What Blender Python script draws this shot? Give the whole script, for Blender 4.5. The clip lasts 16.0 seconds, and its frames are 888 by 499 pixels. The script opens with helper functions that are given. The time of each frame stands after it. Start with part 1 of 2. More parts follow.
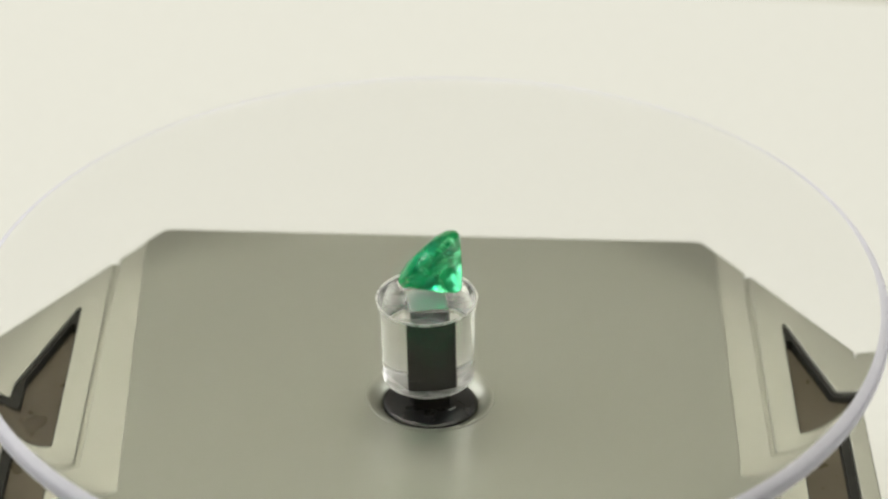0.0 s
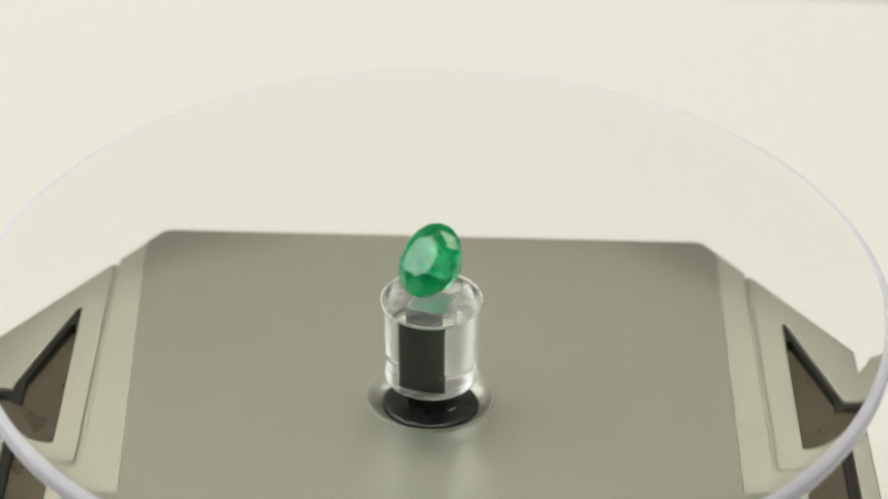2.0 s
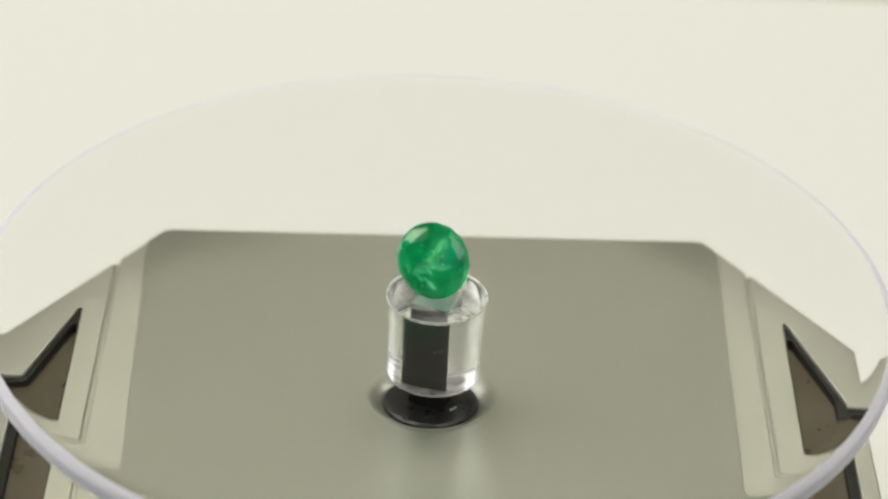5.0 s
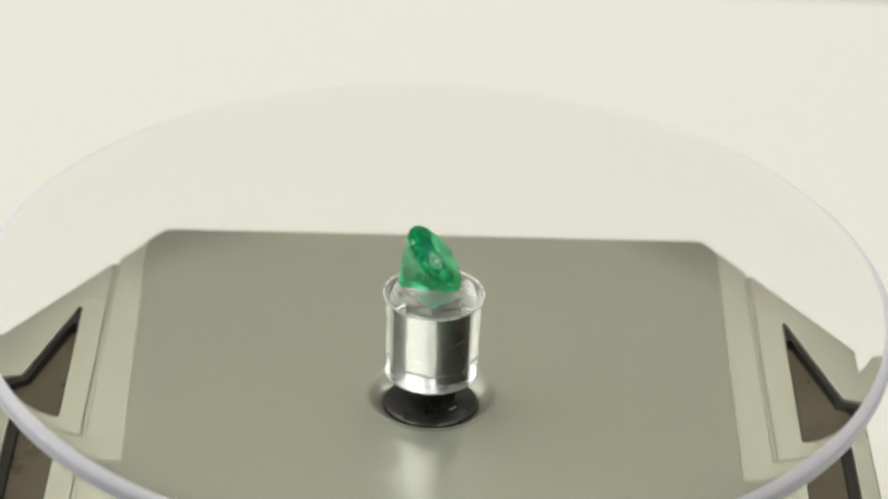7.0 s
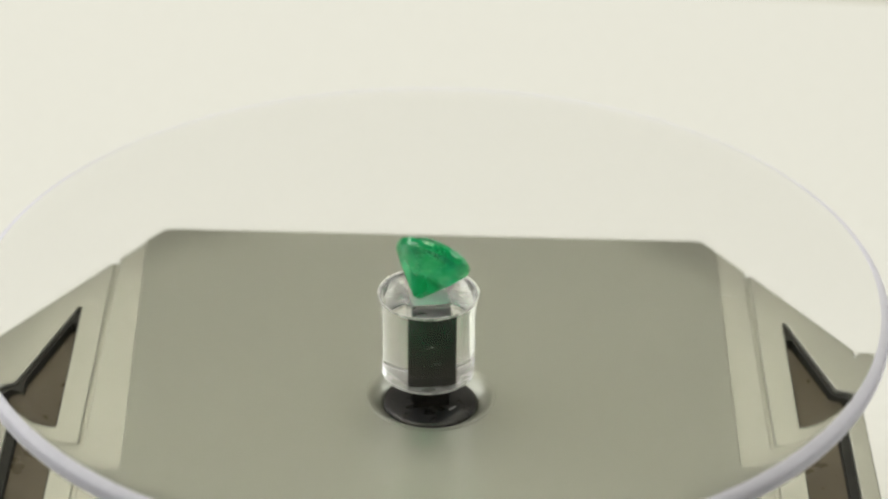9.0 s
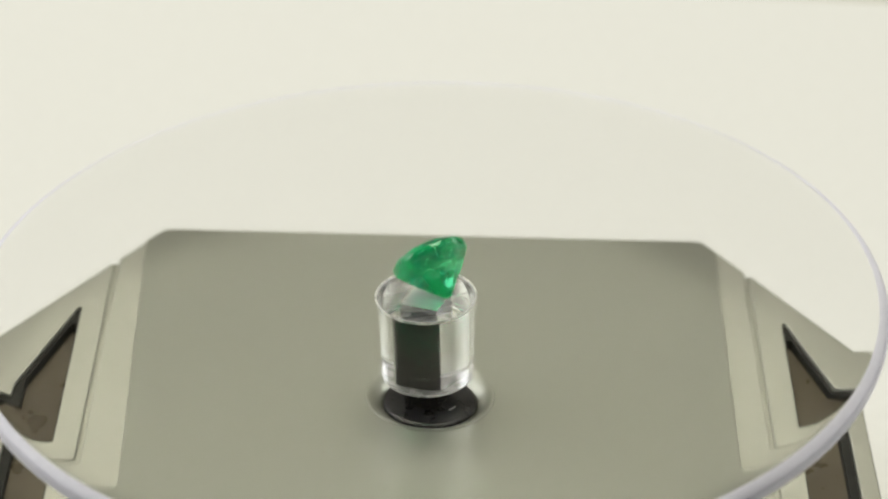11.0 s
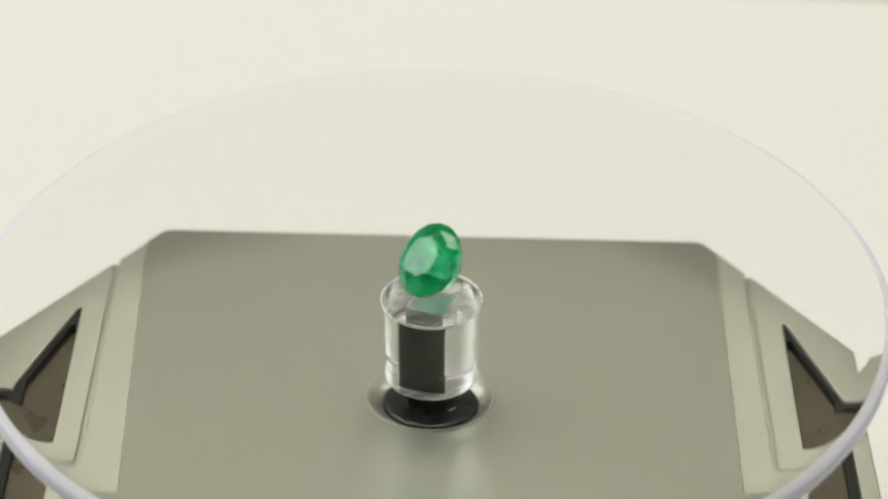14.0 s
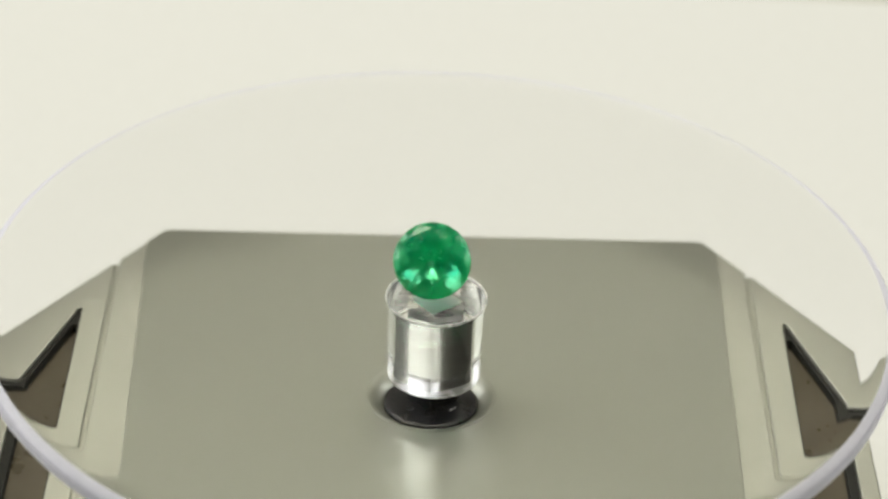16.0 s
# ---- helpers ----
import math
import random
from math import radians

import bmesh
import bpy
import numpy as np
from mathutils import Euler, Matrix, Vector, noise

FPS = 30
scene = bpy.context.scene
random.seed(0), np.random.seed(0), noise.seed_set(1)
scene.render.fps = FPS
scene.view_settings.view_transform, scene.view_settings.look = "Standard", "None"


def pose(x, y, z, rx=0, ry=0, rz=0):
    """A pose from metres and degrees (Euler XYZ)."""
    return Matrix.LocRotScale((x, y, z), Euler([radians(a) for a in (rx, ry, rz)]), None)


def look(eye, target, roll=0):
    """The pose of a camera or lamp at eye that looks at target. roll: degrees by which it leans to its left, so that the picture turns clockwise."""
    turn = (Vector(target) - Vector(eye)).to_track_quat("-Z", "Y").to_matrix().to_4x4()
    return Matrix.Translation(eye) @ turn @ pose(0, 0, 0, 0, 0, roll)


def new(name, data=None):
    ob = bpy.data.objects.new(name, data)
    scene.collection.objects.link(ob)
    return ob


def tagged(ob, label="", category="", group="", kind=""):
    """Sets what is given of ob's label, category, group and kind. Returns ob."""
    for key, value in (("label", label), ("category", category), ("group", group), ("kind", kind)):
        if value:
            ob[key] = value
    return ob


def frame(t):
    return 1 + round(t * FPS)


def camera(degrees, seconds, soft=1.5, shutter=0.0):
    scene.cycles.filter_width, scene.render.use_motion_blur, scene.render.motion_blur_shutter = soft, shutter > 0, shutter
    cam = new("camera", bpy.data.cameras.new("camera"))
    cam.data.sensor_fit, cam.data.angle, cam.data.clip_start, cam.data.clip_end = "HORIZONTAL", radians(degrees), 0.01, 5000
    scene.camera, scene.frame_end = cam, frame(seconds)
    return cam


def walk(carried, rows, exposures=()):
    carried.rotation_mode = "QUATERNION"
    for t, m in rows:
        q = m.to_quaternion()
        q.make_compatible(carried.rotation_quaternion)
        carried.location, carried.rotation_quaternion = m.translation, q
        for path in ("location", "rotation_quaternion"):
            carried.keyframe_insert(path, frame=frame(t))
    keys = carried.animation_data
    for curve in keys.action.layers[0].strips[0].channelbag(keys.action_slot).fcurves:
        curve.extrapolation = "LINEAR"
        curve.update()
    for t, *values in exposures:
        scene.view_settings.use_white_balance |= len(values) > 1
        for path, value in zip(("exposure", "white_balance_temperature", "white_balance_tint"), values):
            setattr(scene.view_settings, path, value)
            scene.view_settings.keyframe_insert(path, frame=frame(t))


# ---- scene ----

MM = 0.001
DISC_Z = 0.0448          # top of the turning disc above the table
PLATE = -16.8            # top of the stand below the disc, in mm

# camera, standing still
cam = camera(17.251, 16.0, soft=2.6)
cam.data.dof.use_dof, cam.data.dof.focus_distance, cam.data.dof.aperture_fstop = True, 0.347, 22.0
EYE = (0.0, -0.29946, 0.18118 + DISC_Z)
AIM = (0.0013801, 0.0023362, 0.0039242 + DISC_Z)
walk(cam, [(0.0, look(EYE, AIM, 1.49)), (16.0, look(EYE, AIM, 1.49))], exposures=[(0.0, 0.0), (16.0, 0.0)])

# world and lamps
world = bpy.data.worlds.new("room_air")
scene.world = world
world.use_nodes = True
world.node_tree.nodes["Background"].inputs[0].default_value = (1.0, 0.97, 0.9, 1)
world.node_tree.nodes["Background"].inputs[1].default_value = 0.05


def area_lamp(name, eye, target, sx, sy, watts, colour):
    data = bpy.data.lights.new(name, "AREA")
    data.shape, data.size, data.size_y, data.energy, data.color = "RECTANGLE", sx, sy, watts, colour
    ob = new(name, data)
    ob.matrix_world = look(eye, target)
    return ob


# unseen overhead lamp, added and placed to light the plate and gem
area_lamp("overhead_fill", (-0.15, 0.62, 2.2), (-0.15, 0.62, 0), 1.7, 1.1, 38.3, (1.0, 0.975, 0.83))
# large side lights out of view, sized for the reflections in gem and spindle
area_lamp("side_light", (-2.15, 0.85, 1.25), (0, 0.85, 1.25), 2.4, 1.35, 42, (0.96, 0.97, 0.98))
area_lamp("side_light", (2.15, 0.9, 1.2), (0, 0.9, 1.2), 1.6, 1.1, 19, (0.96, 0.97, 0.98))


# ---- materials ----
def material(name):
    mat = bpy.data.materials.new(name)
    mat.use_nodes = True
    nt = mat.node_tree
    return mat, nt, nt.nodes["Principled BSDF"]


def node(nt, kind, **values):
    n = nt.nodes.new(kind)
    for key, value in values.items():
        n.inputs[key.replace("_", " ")].default_value = value
    return n


def grain(nt, scale, detail=4.0, stretch=None, space="Object"):
    coord = nt.nodes.new("ShaderNodeTexCoord")
    tex = node(nt, "ShaderNodeTexNoise", Scale=scale, Detail=detail)
    if stretch:
        mapping = nt.nodes.new("ShaderNodeMapping")
        mapping.inputs["Scale"].default_value = stretch
        nt.links.new(coord.outputs[space], mapping.inputs[0])
        nt.links.new(mapping.outputs[0], tex.inputs["Vector"])
    else:
        nt.links.new(coord.outputs[space], tex.inputs["Vector"])
    return tex.outputs["Fac"]


def ramp(nt, fac, low, high, a=0.35, b=0.65):
    r = nt.nodes.new("ShaderNodeValToRGB")
    r.color_ramp.elements[0].position, r.color_ramp.elements[1].position = a, b
    r.color_ramp.elements[0].color, r.color_ramp.elements[1].color = (*low, 1), (*high, 1)
    nt.links.new(fac, r.inputs[0])
    return r.outputs[0]


def relief(nt, bsdf, height, strength, distance):
    b = node(nt, "ShaderNodeBump", Strength=strength, Distance=distance)
    nt.links.new(height, b.inputs["Height"])
    nt.links.new(b.outputs[0], bsdf.inputs["Normal"])


def plain(name, low, high, rough, metal=0.0, scale=300, bump=0.1, depth=0.0001, stretch=None, spread=0.08):
    mat, nt, bsdf = material(name)
    fac = grain(nt, scale, stretch=stretch)
    nt.links.new(ramp(nt, fac, low, high), bsdf.inputs["Base Color"])
    nt.links.new(ramp(nt, fac, (rough - spread,) * 3, (rough + spread,) * 3, 0.2, 0.8), bsdf.inputs["Roughness"])
    bsdf.inputs["Metallic"].default_value = metal
    if bump:
        relief(nt, bsdf, fac, bump, depth)
    return mat


PAPER = plain("white_paper", (0.81, 0.81, 0.78), (0.83, 0.83, 0.80), 0.6, scale=500, bump=0.05)
DESK = plain("beige_desk", (0.55, 0.54, 0.46), (0.60, 0.58, 0.50), 0.5, scale=40)
# dark and warm to tone what the disc, hub and plate reflect
WALL = plain("dark_taupe_surround", (0.085, 0.077, 0.056), (0.105, 0.095, 0.07), 0.9, scale=30)
FRAME = plain("white_window_frame", (0.74, 0.74, 0.72), (0.8, 0.8, 0.78), 0.4, scale=200)
FLOOR = plain("floor_boards", (0.25, 0.18, 0.11), (0.36, 0.27, 0.17), 0.5, scale=12, stretch=(1, 12, 1))
SILVER = plain("silver_plastic", (0.292, 0.291, 0.248), (0.312, 0.311, 0.265), 0.55, metal=0.75, scale=900, bump=0.012, depth=0.00002)
SATIN = plain("satin_silver_plate", (0.328, 0.335, 0.284), (0.337, 0.344, 0.292), 0.35, metal=0.74, scale=900, bump=0, stretch=(1, 14, 1), spread=0.004)
BLACK = plain("black_plastic", (0.005, 0.005, 0.006), (0.008, 0.008, 0.009), 0.14, scale=700, bump=0)
HUB_BLACK = plain("satin_black_plastic", (0.006, 0.006, 0.007), (0.009, 0.009, 0.010), 0.3, scale=700, bump=0)
BLACK.node_tree.nodes["Principled BSDF"].inputs["Specular IOR Level"].default_value = 0.1
MATT_BLACK = plain("matt_black_frame", (0.011, 0.011, 0.009), (0.015, 0.015, 0.012), 0.7, scale=700)
CELL = plain("brown_solar_cell", (0.056, 0.046, 0.029), (0.072, 0.060, 0.039), 0.3, scale=160, bump=0)
LINT = plain("pale_lint", (0.5, 0.5, 0.48), (0.6, 0.6, 0.58), 0.8, scale=900)


MATT_BLACK.node_tree.nodes["Principled BSDF"].inputs["Specular IOR Level"].default_value = 0.15
CAP = plain("grey_cap", (0.70, 0.70, 0.68), (0.76, 0.76, 0.74), 0.45, scale=900)


def acrylic():
    mat, nt, bsdf = material("clear_acrylic")
    bsdf.inputs["Base Color"].default_value = (1.0, 1.0, 1.0, 1)
    bsdf.inputs["Transmission Weight"].default_value = 1.0
    bsdf.inputs["Roughness"].default_value = 0.0
    bsdf.inputs["IOR"].default_value = 1.49
    return mat


def emerald_glass():
    mat, nt, bsdf = material("emerald_crystal")
    cloud = grain(nt, 420, detail=6)
    nt.links.new(ramp(nt, cloud, (0.001, 0.42, 0.24), (0.22, 0.97, 0.50), 0.38, 0.62), bsdf.inputs["Base Color"])
    bsdf.inputs["Transmission Weight"].default_value = 1.0
    bsdf.inputs["Roughness"].default_value = 0.08
    bsdf.inputs["IOR"].default_value = 1.57
    milk = node(nt, "ShaderNodeBsdfTranslucent")
    milk.inputs["Color"].default_value = (0.02, 0.90, 0.37, 1)
    milk_front = node(nt, "ShaderNodeBsdfDiffuse")
    milk_front.inputs["Color"].default_value = (0.008, 0.72, 0.29, 1)
    both = nt.nodes.new("ShaderNodeMixShader")
    nt.links.new(milk.outputs[0], both.inputs[1])
    nt.links.new(milk_front.outputs[0], both.inputs[2])
    mix = nt.nodes.new("ShaderNodeMixShader")
    nt.links.new(ramp(nt, grain(nt, 200, detail=5), (0.07,) * 3, (0.52,) * 3), mix.inputs[0])
    nt.links.new(bsdf.outputs[0], mix.inputs[1])
    nt.links.new(both.outputs[0], mix.inputs[2])
    nt.links.new(mix.outputs[0], nt.nodes["Material Output"].inputs["Surface"])
    return mat


def low_mirror_acrylic():
    """Clear acrylic with its reflections weakened in the shader: it mirrors only a third of what a bare face would.
    """
    mat, nt, bsdf = material("low_mirror_clear_acrylic")
    nt.nodes.remove(bsdf)
    bare = node(nt, "ShaderNodeBsdfGlass", Roughness=0.0, IOR=1.49)
    skin = node(nt, "ShaderNodeBsdfRefraction", Roughness=0.0, IOR=1.49)
    mix = node(nt, "ShaderNodeMixShader", Fac=0.3)
    nt.links.new(skin.outputs[0], mix.inputs[1])
    nt.links.new(bare.outputs[0], mix.inputs[2])
    nt.links.new(mix.outputs[0], nt.nodes["Material Output"].inputs["Surface"])
    return mat


def lavender_rim():
    mat, nt, bsdf = material("lavender_acrylic_edge")
    fac = grain(nt, 900)
    # the lavender base colour imitates cool light refracted and reflected in the edge
    nt.links.new(ramp(nt, fac, (0.84, 0.835, 0.96), (0.88, 0.875, 1.0)), bsdf.inputs["Base Color"])
    bsdf.inputs["Transmission Weight"].default_value = 0.35
    bsdf.inputs["Roughness"].default_value = 0.4
    bsdf.inputs["IOR"].default_value = 1.49
    return mat


ACRYLIC = acrylic()
LOW_MIRROR = low_mirror_acrylic()
RIM = lavender_rim()


def hazy(name, clear):
    mat, nt, bsdf = material(name)
    bsdf.inputs["Base Color"].default_value = (0.93, 0.93, 0.92, 1)
    nt.links.new(ramp(nt, grain(nt, 700), (0.22,) * 3, (0.36,) * 3), bsdf.inputs["Roughness"])
    bsdf.inputs["Transmission Weight"].default_value = clear
    bsdf.inputs["IOR"].default_value = 1.49
    return mat


HAZE = hazy("hazy_acrylic", 0.5)
MISTED = hazy("misted_acrylic", 0.8)
EMERALD = emerald_glass()
FLAKE = plain("pale_green_inclusion", (0.35, 0.75, 0.5), (0.6, 0.9, 0.7), 0.4, scale=900)


# ---- mesh helpers (all shapes in mm) ----
def mesh_of(name, bm, mat, smooth=None):
    bmesh.ops.recalc_face_normals(bm, faces=bm.faces)
    bmesh.ops.scale(bm, vec=(MM, MM, MM), verts=bm.verts)
    me = bpy.data.meshes.new(name)
    bm.to_mesh(me)
    bm.free()
    me.materials.append(mat)
    if smooth is not None:
        for p in me.polygons:
            p.use_smooth = True
        me.set_sharp_from_angle(angle=radians(smooth))
    return me


def thing(name, m, label, category, bm=None, mat=None, smooth=None, kind="", group=""):
    ob = new(name, mesh_of(name, bm, mat, smooth) if bm else None)
    ob.matrix_world = m
    return tagged(ob, label, category, group, kind)


def part(name, bm, mat, parent, label="", smooth=None, m=None):
    ob = new(name, mesh_of(name, bm, mat, smooth))
    ob.parent = parent
    if m is not None:
        ob.matrix_basis = m
    if label:
        tagged(ob, label)
    return ob


def lathe(bm, profile, n=96, close=False):
    """Turns (r, z) pairs about z; a zero radius makes a pole. Returns the last ring."""
    rings = []
    for r, z in profile:
        if r == 0:
            rings.append([bm.verts.new((0, 0, z))])
        else:
            rings.append([bm.verts.new((r * math.cos(2 * math.pi * i / n), r * math.sin(2 * math.pi * i / n), z)) for i in range(n)])
    for a, b in zip(rings, rings[1:]):
        for i in range(n):
            j = (i + 1) % n
            if len(a) == 1:
                bm.faces.new((a[0], b[i], b[j]))
            elif len(b) == 1:
                bm.faces.new((a[i], b[0], a[j]))
            else:
                bm.faces.new((a[i], b[i], b[j], a[j]))
    return rings[-1]


def arc(cx, cz, r, a0, a1, steps):
    return [(cx + r * math.cos(radians(a0 + (a1 - a0) * k / steps)), cz + r * math.sin(radians(a0 + (a1 - a0) * k / steps))) for k in range(steps + 1)]


def rounded(points, r, steps=5):
    """A closed outline with its corners rounded."""
    out = []
    n = len(points)
    for i in range(n):
        a, b, c = (Vector(points[(i + k) % n]) for k in (-1, 0, 1))
        u, v = (a - b).normalized(), (c - b).normalized()
        half = u.angle(v) / 2
        reach = r / math.tan(half)
        centre = b + (u + v).normalized() * (r / math.sin(half))
        p, q = b + u * reach - centre, b + v * reach - centre
        turn = p.angle_signed(q)
        for k in range(steps + 1):
            out.append(tuple(centre + Matrix.Rotation(-turn * k / steps, 2) @ p))
    return out


def inset(loop, d):
    """The outline moved inwards by d (outwards when negative)."""
    n, out = len(loop), []
    area = sum(loop[i][0] * loop[(i + 1) % n][1] - loop[(i + 1) % n][0] * loop[i][1] for i in range(n))
    for i in range(n):
        a, b, c = (Vector(loop[(i + k) % n]) for k in (-1, 0, 1))
        e, f = (b - a).normalized(), (c - b).normalized()
        normal = Vector((-(e + f).y, (e + f).x)).normalized() * (1 if area > 0 else -1)
        out.append(tuple(b + normal * d / max(0.4, math.cos(e.angle(f) / 2))))
    return out


def circle(r, n=64):
    return [(r * math.cos(2 * math.pi * i / n), r * math.sin(2 * math.pi * i / n)) for i in range(n)]


def slab(bm, outer, holes, z_top, z_bottom, edge=0.6, taper=0.0):
    """A plate with rounded upper edges and holes that go through it."""
    def ring(loop, z):
        return [bm.verts.new((x, y, z)) for x, y in loop]

    def skin(a, b):
        for i in range(len(a)):
            j = (i + 1) % len(a)
            bm.faces.new((a[i], a[j], b[j], b[i]))
    rims = []
    for loop, way in [(outer, 1)] + [(h, -1) for h in holes]:
        e = edge if way == 1 else edge * 0.6
        rings = []
        for k in range(4):
            w = k / 3 * math.pi / 2
            rings.append(ring(inset(loop, way * e * (1 - math.sin(w))), z_top - e * (1 - math.cos(w))))
        rings.append(ring(inset(loop, -taper if way == 1 else 0), z_bottom))
        for a, b in zip(rings, rings[1:]):
            skin(a, b)
        rims += [rings[0], rings[-1]]
    for level in (0, 1):
        edges = []
        for loop in rims[level::2]:
            for i in range(len(loop)):
                pair = (loop[i], loop[(i + 1) % len(loop)])
                edges.append(bm.edges.get(pair) or bm.edges.new(pair))
        bmesh.ops.triangle_fill(bm, use_beauty=True, use_dissolve=False, edges=edges)


def block(bm, x0, x1, y0, y1, z0, z1, bevel=0.0):
    made = bmesh.ops.create_cube(bm, size=1, matrix=Matrix.Translation(((x0 + x1) / 2, (y0 + y1) / 2, (z0 + z1) / 2)) @ Matrix.Diagonal((x1 - x0, y1 - y0, z1 - z0, 1)))
    if bevel:
        bmesh.ops.bevel(bm, geom=list({e for v in made["verts"] for e in v.link_edges}), offset=bevel, segments=2, affect="EDGES", profile=0.5)


# ---- room ----
def box_piece(name, x0, x1, y0, y1, z0, z1, mat, label, category):
    bm = bmesh.new()
    block(bm, x0, x1, y0, y1, z0, z1)
    return thing(name, Matrix(), label, category, bm, mat, kind="structure")


def room():
    box_piece("floor", -2200, 2200, -2200, 2200, -780, -730, FLOOR, "brown boarded floor under the table", "floor")
    # ceiling and walls are added out of view to shape the reflections
    box_piece("ceiling", -2200, 2200, -2200, 2200, 2260, 2320, WALL, "unseen dark taupe ceiling, added to keep reflections low", "ceiling")
    box_piece("wall_north", -2200, 2200, 2200, 2280, -780, 2320, WALL, "unseen dark taupe wall, added to keep reflections low", "wall")
    box_piece("wall_south", -2200, 2200, -2280, -2200, -780, 2320, WALL, "unseen dark taupe wall, added to keep reflections low", "wall")
    box_piece("wall_east", 2200, 2280, -2280, 2280, -780, 2320, WALL, "unseen dark taupe wall, added to keep reflections low", "wall")
    box_piece("wall_west", -2280, -2200, -2280, 2280, -780, 2320, WALL, "unseen dark taupe wall, added to keep reflections low", "wall")

    # windows added behind the side lights, never in view
    for name, m in (("window_1", pose(-2.2, 0.85, 1.25, 0, 0, -90)), ("window_2", pose(2.2, 0.9, 1.2, 0, 0, 90))):
        window = thing(name, m, "unseen white framed window, added behind the side light", "window", kind="structure")
        for x0, x1, z0, z1 in ((-1080, -1020, -780, 780), (1020, 1080, -780, 780), (-1020, 1020, 720, 780), (-1020, 1020, -780, -720), (-25, 25, -720, 720)):
            bm = bmesh.new()
            block(bm, x0, x1, 2, 40, z0, z1, 3)
            part("window_frame", bm, FRAME, window)


def table():
    ob = thing("table", Matrix(), "beige topped table under a white sheet", "table")
    bm = bmesh.new()
    block(bm, -650, 650, -450, 650, -30.4, -0.4, 3)
    part("tabletop", bm, DESK, ob)
    for x in (-600, 600):
        for y in (-400, 600):
            bm = bmesh.new()
            block(bm, x - 25, x + 25, y - 25, y + 25, -730, -30.4, 2)
            part("leg", bm, DESK, ob)
    bm = bmesh.new()
    block(bm, -420, 420, -430, 180.3, -0.4, 0)
    thing("paper_sheet", pose(0, 0, 0, 0, 0, -2.63), "large smooth white paper sheet covering the table", "paper", bm, PAPER)


# ---- turning stand ----
BASE_Z = DISC_Z + PLATE * MM
MID_Y = -14.2


def stand():
    base = thing("rotating_display_stand", pose(0.0002, 0, BASE_Z), "silver plastic display stand base with brown solar windows", "display stand")
    core = [(40.95, MID_Y + 45.9), (36.0, MID_Y + 53.3), (-36.0, MID_Y + 53.3), (-41.2, MID_Y + 45.55),
            (-41.2, MID_Y - 45.55), (-36.0, MID_Y - 53.3), (36.0, MID_Y - 53.3), (40.95, MID_Y - 45.9)]
    bm = bmesh.new()
    slab(bm, rounded(core, 0.25), [circle(9.0)], -0.35, -28.0, 0.25)
    part("body", bm, SILVER, base, smooth=9)
    # satin cover plate with a dished hole round the drive hub
    plate = [(37.4, MID_Y + 50.2), (35.6, MID_Y + 53.0), (-35.8, MID_Y + 53.0), (-38.1, MID_Y + 49.8),
             (-34.5, MID_Y - 51.0), (-33.0, MID_Y - 53.0), (35.0, MID_Y - 53.0), (36.5, MID_Y - 51.0)]
    bm = bmesh.new()
    slab(bm, rounded(plate, 1.0), [circle(7.9)], 0.0, -0.34, 0.15)
    part("cover_plate", bm, SATIN, base, "brushed satin silver cover plate", smooth=9)
    bm = bmesh.new()
    lathe(bm, [(7.88, -0.06), (7.82, 0.03), (7.65, 0.06), (7.4, 0.0), (7.0, -0.2), (6.6, -0.5), (6.2, -0.85), (5.85, -1.1), (5.76, -1.4), (5.76, -2.6), (8.1, -2.6), (8.1, -0.36), (7.88, -0.34), (7.88, -0.06)], 64)
    part("hub_collar", bm, SATIN, base, "dished silver ring round the hub", smooth=40)
    bm = bmesh.new()
    lathe(bm, [(0, -0.7), (5.0, -0.7), (5.45, -0.74), (5.66, -0.9), (5.72, -1.2), (5.72, -3.5), (0, -3.5)], 64)
    hub = part("drive_hub", bm, HUB_BLACK, base, "glossy black round drive hub", smooth=40)
    # pale sliver that stands in for the small bright highlight on the hub
    bm = bmesh.new()
    block(bm, -0.55, 0.55, -0.09, 0.09, -0.02, 0.02, 0.015)
    part("glint_mark", bm, CAP, hub, "small pale scratch mark standing in for a highlight", m=pose(0.0027, -0.0018, -0.00069, 0, 0, 43))
    for side in (-1, 1):
        wing = [(41.4, MID_Y + 45.25), (53.3, MID_Y + 27.1), (53.3, MID_Y - 27.1), (41.4, MID_Y - 45.25)]
        window = [(44.75, MID_Y + 34.8), (51.0, MID_Y + 15.0), (51.0, MID_Y - 15.0), (44.75, MID_Y - 34.8)]
        if side < 0:
            wing = [(41.7, MID_Y + 44.8), (55.4, MID_Y + 24.2), (55.4, MID_Y - 24.2), (41.7, MID_Y - 44.8)]
        wing, window = [(side * x, y) for x, y in wing], [(side * x, y) for x, y in window]
        if side < 0:
            wing.reverse(), window.reverse()
        bm = bmesh.new()
        slab(bm, rounded(wing, 0.25), [rounded(window, 0.3)], -0.3, -28.0, 0.25)
        part("corner_cover", bm, SILVER, base, smooth=9)
        bm = bmesh.new()
        seam, reach = (41.2, 45.3) if side > 0 else (-41.45, 44.9)
        block(bm, seam - 0.4, seam + 0.4, MID_Y - reach, MID_Y + reach, -27.9, -0.85)
        part("seam_strip", bm, SILVER, base)
        bm = bmesh.new()
        gap = [(side * x, MID_Y + y) for x, y in ((44.95, 32.2), (49.8, 16.8), (49.8, -16.8), (44.95, -32.2))]
        if side < 0:
            gap.reverse()
        slab(bm, rounded(inset(window, 0.04), 0.3), [rounded(gap, 0.4)], -0.8, -3.0, 0.1)
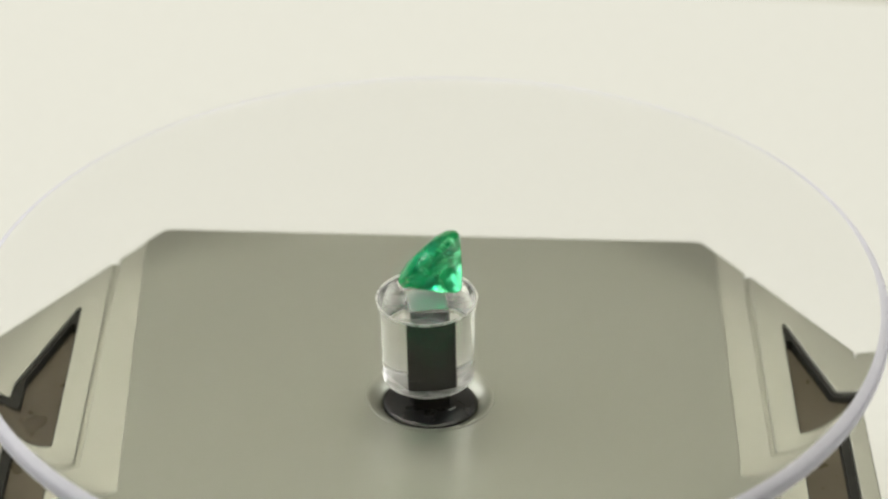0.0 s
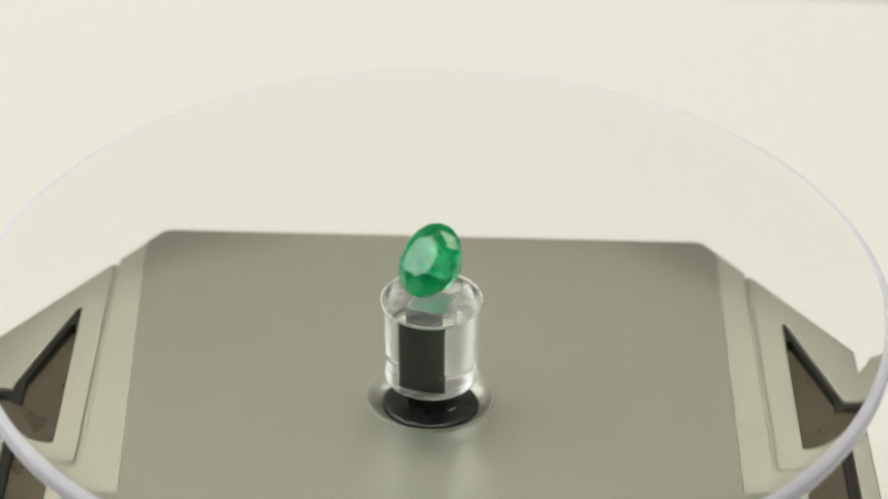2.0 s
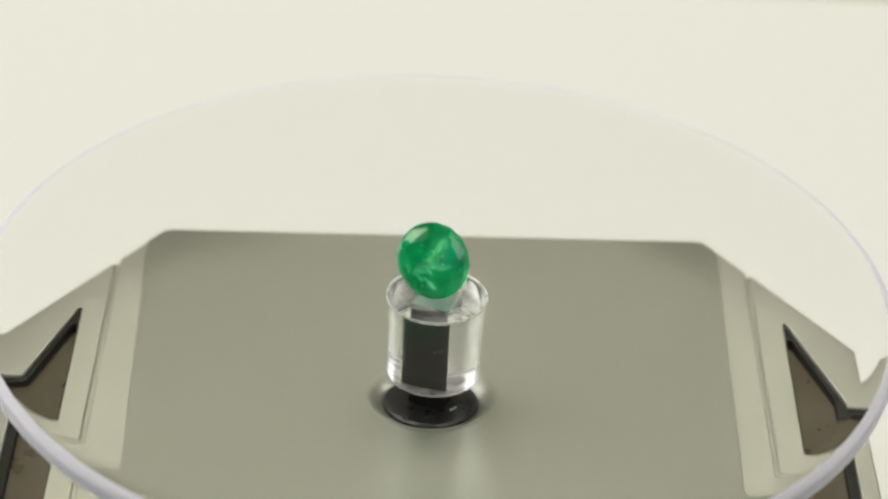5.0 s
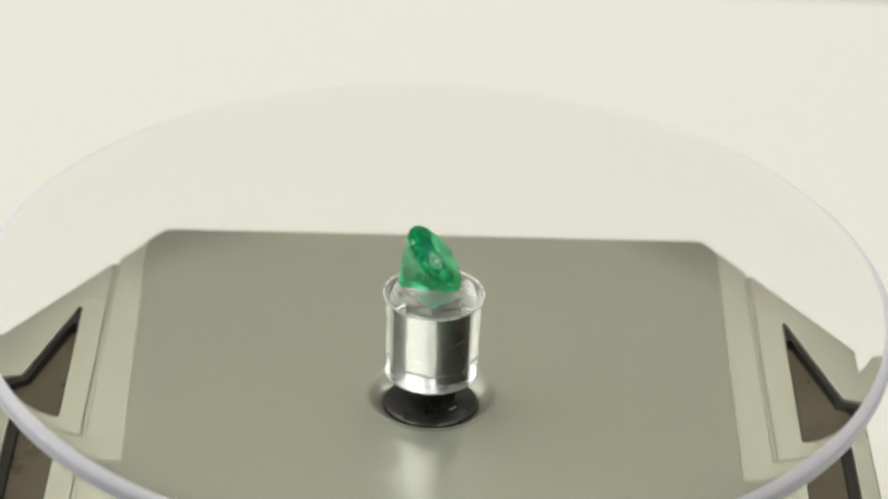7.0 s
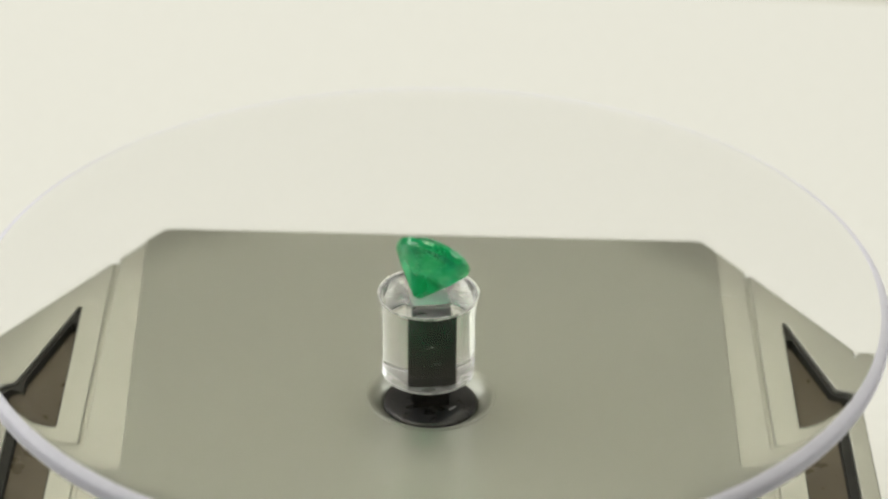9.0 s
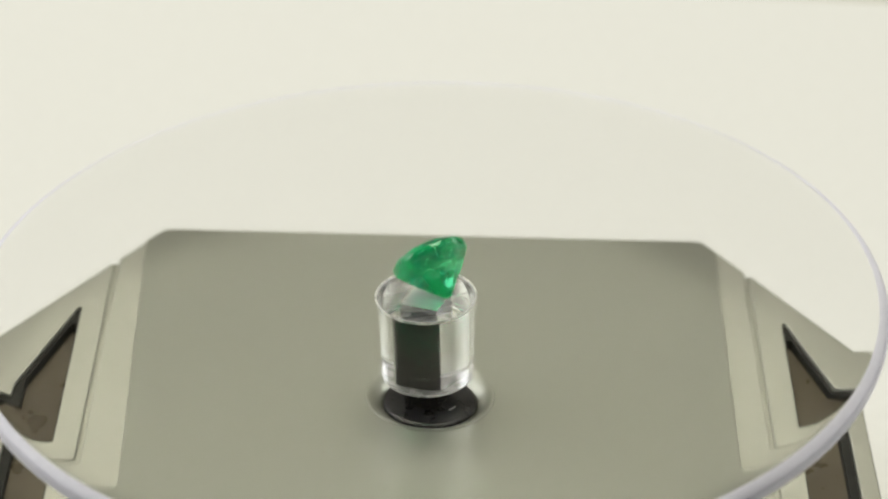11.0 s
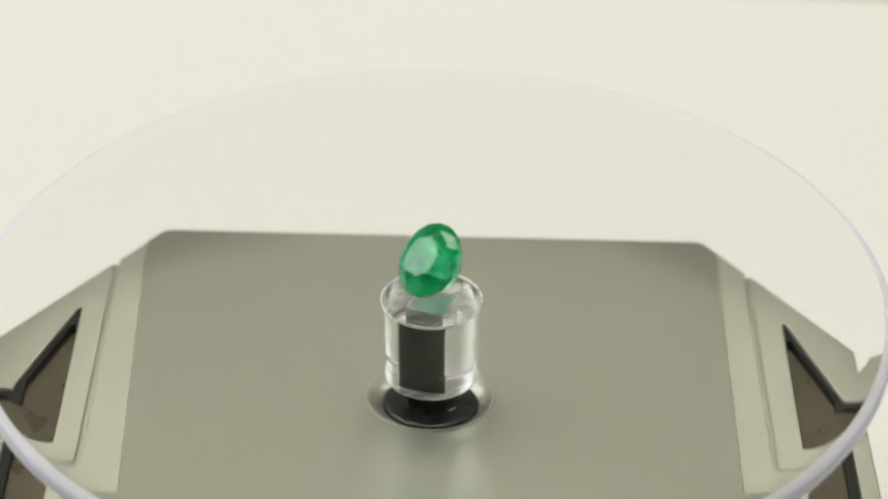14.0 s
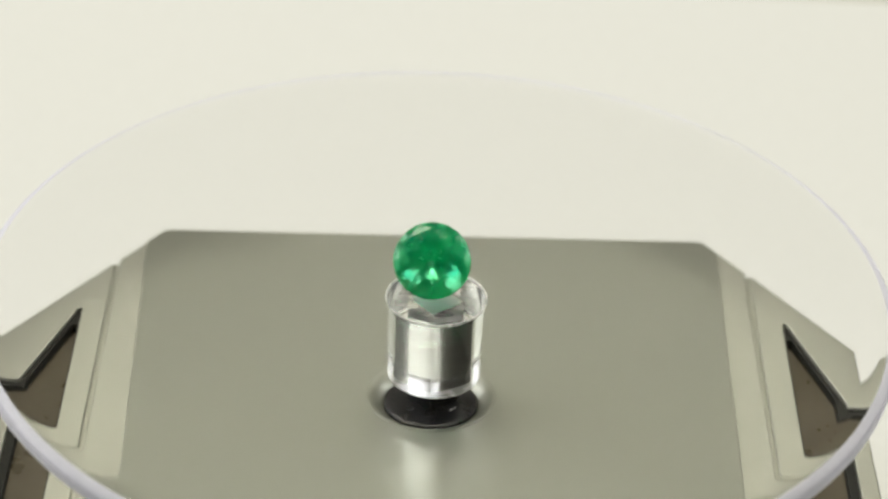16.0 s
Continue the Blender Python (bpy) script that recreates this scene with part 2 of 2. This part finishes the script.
        part("window_frame", bm, MATT_BLACK, base, "black inner frame of the solar window", smooth=9)
        bm = bmesh.new()
        slab(bm, rounded(inset(window, 0.3), 0.6), [], -2.1, -3.4, 0.1)
        part("solar_panel", bm, CELL, base, "dark brown solar panel", smooth=9)
    return base


def fibre_mesh(length, bend, r=0.009):
    bm = bmesh.new()
    steps, sides = 8, 5
    rings = []
    for k in range(steps + 1):
        u = k / steps
        c = Vector((length * (u - 0.5), bend * math.sin(math.pi * u), r))
        rings.append([bm.verts.new(c + Vector((0, r * math.cos(2 * math.pi * i / sides), r * math.sin(2 * math.pi * i / sides)))) for i in range(sides)])
    for a, b in zip(rings, rings[1:]):
        for i in range(sides):
            bm.faces.new((a[i], b[i], b[(i + 1) % sides], a[(i + 1) % sides]))
    bm.faces.new(rings[0]), bm.faces.new(rings[-1])
    return bm


def platter():
    """The clear disc with its moulded spindle, which is hollow for the square shaft."""
    ob = thing("turntable_disc", Matrix(), "clear round acrylic disc on a moulded spindle, turning", "turntable")
    n, s = 160, 2.38
    turned = pose(0, 0, 0, 0, 0, 9)
    bm = bmesh.new()
    outline = [(0, 0), (20, 0), (40, 0), (51.2, 0), (51.7, 0)]
    outline += [(51.8 + 3.2 * math.sin(w * math.pi / 28), 1.35 * (math.cos(w * math.pi / 28) - 1)) for w in range(15)]
    outline += arc(54.5, -2.1, 0.5, 0, -90, 5)
    outline += [(54.42, -2.6), (54.0, -2.6), (40, -2.6), (20, -2.6), (8, -2.6), (6.5, -2.6)]
    lathe(bm, outline, n)
    bm.faces.index_update()
    where = [(f.index, f.calc_center_median()) for f in bm.faces]
    rim_faces = [k for k, c in where if c.xy.length > 53.85 and c.z > -2.59]
    flat_faces = [k for k, c in where if c.xy.length < 53.85 and ((c.z > -0.001 and c.xy.length < 51.6) or (c.xy.length > 6.6 and c.z > -2.61))]
    disc = part("disc", bm, ACRYLIC, ob, "clear acrylic disc, its edge tinted lavender for refracted light", smooth=30, m=turned)
    disc.visible_shadow = False
    for k, mat in enumerate((RIM, LOW_MIRROR)):
        disc.data.materials.append(mat)
        for j in (rim_faces, flat_faces)[k]:
            disc.data.polygons[j].material_index = k + 1

    bm = bmesh.new()
    outline = [(6.5, -2.6), (6.3, -2.6), (6.12, -2.6), (5.96, -2.65), (5.88, -2.8), (5.84, -3.1), (5.79, -3.7), (5.76, -4.5), (5.7, -6.5), (5.65, -9.0)]
    outline += [(5.62, -13.3), (5.59, -13.46), (5.54, -13.53), (5.45, -13.55), (5.2, -13.55)]
    last = lathe(bm, outline, n)

    def square(z):
        out = []
        for i in range(n):
            a = 2 * math.pi * i / n
            r = s / max(abs(math.cos(a)), abs(math.sin(a)))
            out.append(bm.verts.new((r * math.cos(a), r * math.sin(a), z)))
        return out
    low, high = square(-13.55), square(-3.3)
    for a, b in ((last, low), (low, high)):
        for i in range(n):
            bm.faces.new((a[i], b[i], b[(i + 1) % n], a[(i + 1) % n]))
    bm.faces.new(high)
    bm.faces.index_update()
    where = [(f.index, f.calc_center_median()) for f in bm.faces]
    haze_faces = [k for k, c in where if 5 < c.xy.length < 6.4 and (-13.549 < c.z < -13.35 or -3.2 < c.z < -2.62)]
    foot_faces = [k for k, c in where if 2.5 < c.xy.length < 5.3 and c.z < -13.54]
    spindle = part("spindle", bm, ACRYLIC, ob, "clear moulded spindle with a square socket", smooth=30, m=turned)
    spindle.data.materials.append(HAZE)
    spindle.data.materials.append(MISTED)
    for k in foot_faces:
        spindle.data.polygons[k].material_index = 2
    for k in haze_faces:
        spindle.data.polygons[k].material_index = 1

    bm = bmesh.new()
    block(bm, -2.25, 2.25, -2.25, 2.25, -17.4, -4.0, 0.15)
    shaft = part("drive_shaft", bm, BLACK, ob, "black square drive shaft inside the spindle", smooth=40, m=turned)
    bm = bmesh.new()
    slab(bm, rounded([(2.3, 2.3), (-2.3, 2.3), (-2.3, -2.3), (2.3, -2.3)], 0.8), [], -3.36, -3.99, 0.1)
    part("shaft_cap", bm, CAP, shaft, "thin pale cap with rounded corners on the shaft", smooth=40)
    # specks and a hair clinging to two sides of the shaft
    for y, z, size in ((0.05, -8.1, 0.09), (-0.12, -8.2, 0.05), (-0.4, -8.3, 0.06), (1.45, -6.5, 0.05), (1.38, -6.9, 0.04), (1.52, -6.2, 0.04), (-1.9, -5.6, 0.06)):
        bm = bmesh.new()
        bmesh.ops.create_icosphere(bm, subdivisions=1, radius=1, matrix=Matrix.Translation((2.26, y, z)) @ Matrix.Diagonal((0.02, size, size * 1.25, 1)))
        part("dust_speck", bm, LINT, shaft, "pale dust speck", smooth=60)
    for m in (pose(-0.0013, 0.002265, -0.0082, 90, 0, 0) @ pose(0, 0, 0, 0, 0, -22), pose(0.002265, 0.0005, -0.0105, 0, 90, 0) @ pose(0, 0, 0, 0, 0, 78)):
        part("dust_hair", fibre_mesh(1.5 if m.translation.y > 0.001 else 0.6, 0.06, 0.016), LINT, shaft, "fine pale hair", m=m)
    return ob


GEM_TILT = 49.2


def gem():
    """A round mixed cut, lying on its pavilion; the mesh is settled so that it touches z = 0."""
    rng = random.Random(4)
    bm = bmesh.new()

    def ring(r, z, n, shift=0.0, wob=0.0):
        return [bm.verts.new((r * math.cos(2 * math.pi * (i + shift) / n) * (1 + rng.uniform(-wob, wob)),
                              r * math.sin(2 * math.pi * (i + shift) / n) * (1 + rng.uniform(-wob, wob)), z + rng.uniform(-wob, wob) * 3)) for i in range(n)]
    ring(2.58, 1.47, 8, 0.5)
    ring(3.78, 1.08, 8, 0.0, 0.008)
    ring(4.59, 0.45, 16, 0.0, 0.004)
    ring(4.66, 0.02, 32, 0.5, 0.003)
    ring(4.59, -0.48, 16, 0.0, 0.004)
    ring(3.2, -2.32, 8, 0.5, 0.01)
    ring(2.1, -3.5, 8, 0.0, 0.012)
    ring(0.5, -5.28, 6, 0.0, 0.03)
    made = bmesh.ops.convex_hull(bm, input=bm.verts)
    bmesh.ops.delete(bm, geom=[g for g in made["geom_interior"] if g.is_valid], context="VERTS")
    bmesh.ops.dissolve_limit(bm, angle_limit=radians(2.0), verts=bm.verts, edges=bm.edges)
    turn = Matrix.Rotation(radians(GEM_TILT), 4, "X")
    bmesh.ops.transform(bm, matrix=turn, verts=bm.verts)
    low = min(v.co.z for v in bm.verts)
    ys = [v.co.y for v in bm.verts]
    shift = Matrix.Translation((0, -(min(ys) + max(ys)) / 2, -low))
    bmesh.ops.transform(bm, matrix=shift, verts=bm.verts)
    ob = thing("emerald", Matrix(), "round faceted green emerald lying on the clear disc", "gemstone")
    part("stone", bm, EMERALD, ob)
    flakes = bmesh.new()
    for k in range(26):
        spread = 2.4 if k < 12 else 1.1
        c = Vector((rng.uniform(-spread, spread), rng.uniform(-spread, spread), rng.uniform(-2.0, 1.2)))
        m = shift @ turn @ Matrix.Translation(c) @ Euler((rng.uniform(0, 3), rng.uniform(0, 3), rng.uniform(0, 3))).to_matrix().to_4x4()
        bmesh.ops.create_icosphere(flakes, subdivisions=1, radius=1, matrix=m @ Matrix.Diagonal((rng.uniform(0.08, 0.35), rng.uniform(0.05, 0.2), 0.03, 1)))
    part("inclusions", flakes, FLAKE, ob, "pale flaws inside the stone")
    return ob


def lint(length, bend):
    return thing("lint_fibre", Matrix(), "tiny pale lint fibre lying on the disc", "lint", fibre_mesh(length, bend), LINT, group="lint on the disc")


room()
table()
stand()
bm = bmesh.new()
bmesh.ops.create_icosphere(bm, subdivisions=2, radius=1, matrix=Matrix.Translation((0, 0, 0.1)) @ Matrix.Diagonal((0.6, 0.8, 0.1, 1)))
thing("dust_speck", pose(0.0663, 0.0685, 0.0), "tiny grey dust speck on the white paper", "dust", bm, MATT_BLACK, smooth=60)
DISC = platter()
GEM = gem()
FIBRES = [(lint(3.6, 0.12), 1.0, 13.2, 18.0), (lint(3.2, 0.1), 1.7, 35.4, -120.0)]


# ---- what turns ----
LEAN = (0.03091, 0.00819)      # slope of the disc, turning with it
SET = (0.01051, 0.01238)           # slope of the axle, standing still


def sloped(sx, sy):
    z = Vector((-sx, -sy, 1)).normalized()
    x = Vector((1, 0, sx))
    x = (x - z * x.dot(z)).normalized()
    return Matrix((x, z.cross(x), z)).transposed().to_4x4()


def disc_pose(t):
    return Matrix.Translation((0, 0, DISC_Z)) @ sloped(*SET) @ Matrix.Rotation(radians(30.0 * t), 4, "Z") @ Matrix.Translation((-0.0006, -0.00037, 0)) @ sloped(*LEAN)


def motions():
    times = [0.5 * k for k in range(33)]
    walk(DISC, [(t, disc_pose(t)) for t in times])
    seat = pose(0.00081, 0.00032, 0.00002, 0, 0, 241.7)
    walk(GEM, [(t, disc_pose(t) @ seat) for t in times])
    for fibre, x, y, turn in FIBRES:
        place = pose(x * MM, y * MM, 0.00001, 0, 0, turn)
        walk(fibre, [(t, disc_pose(t) @ place) for t in times])


motions()
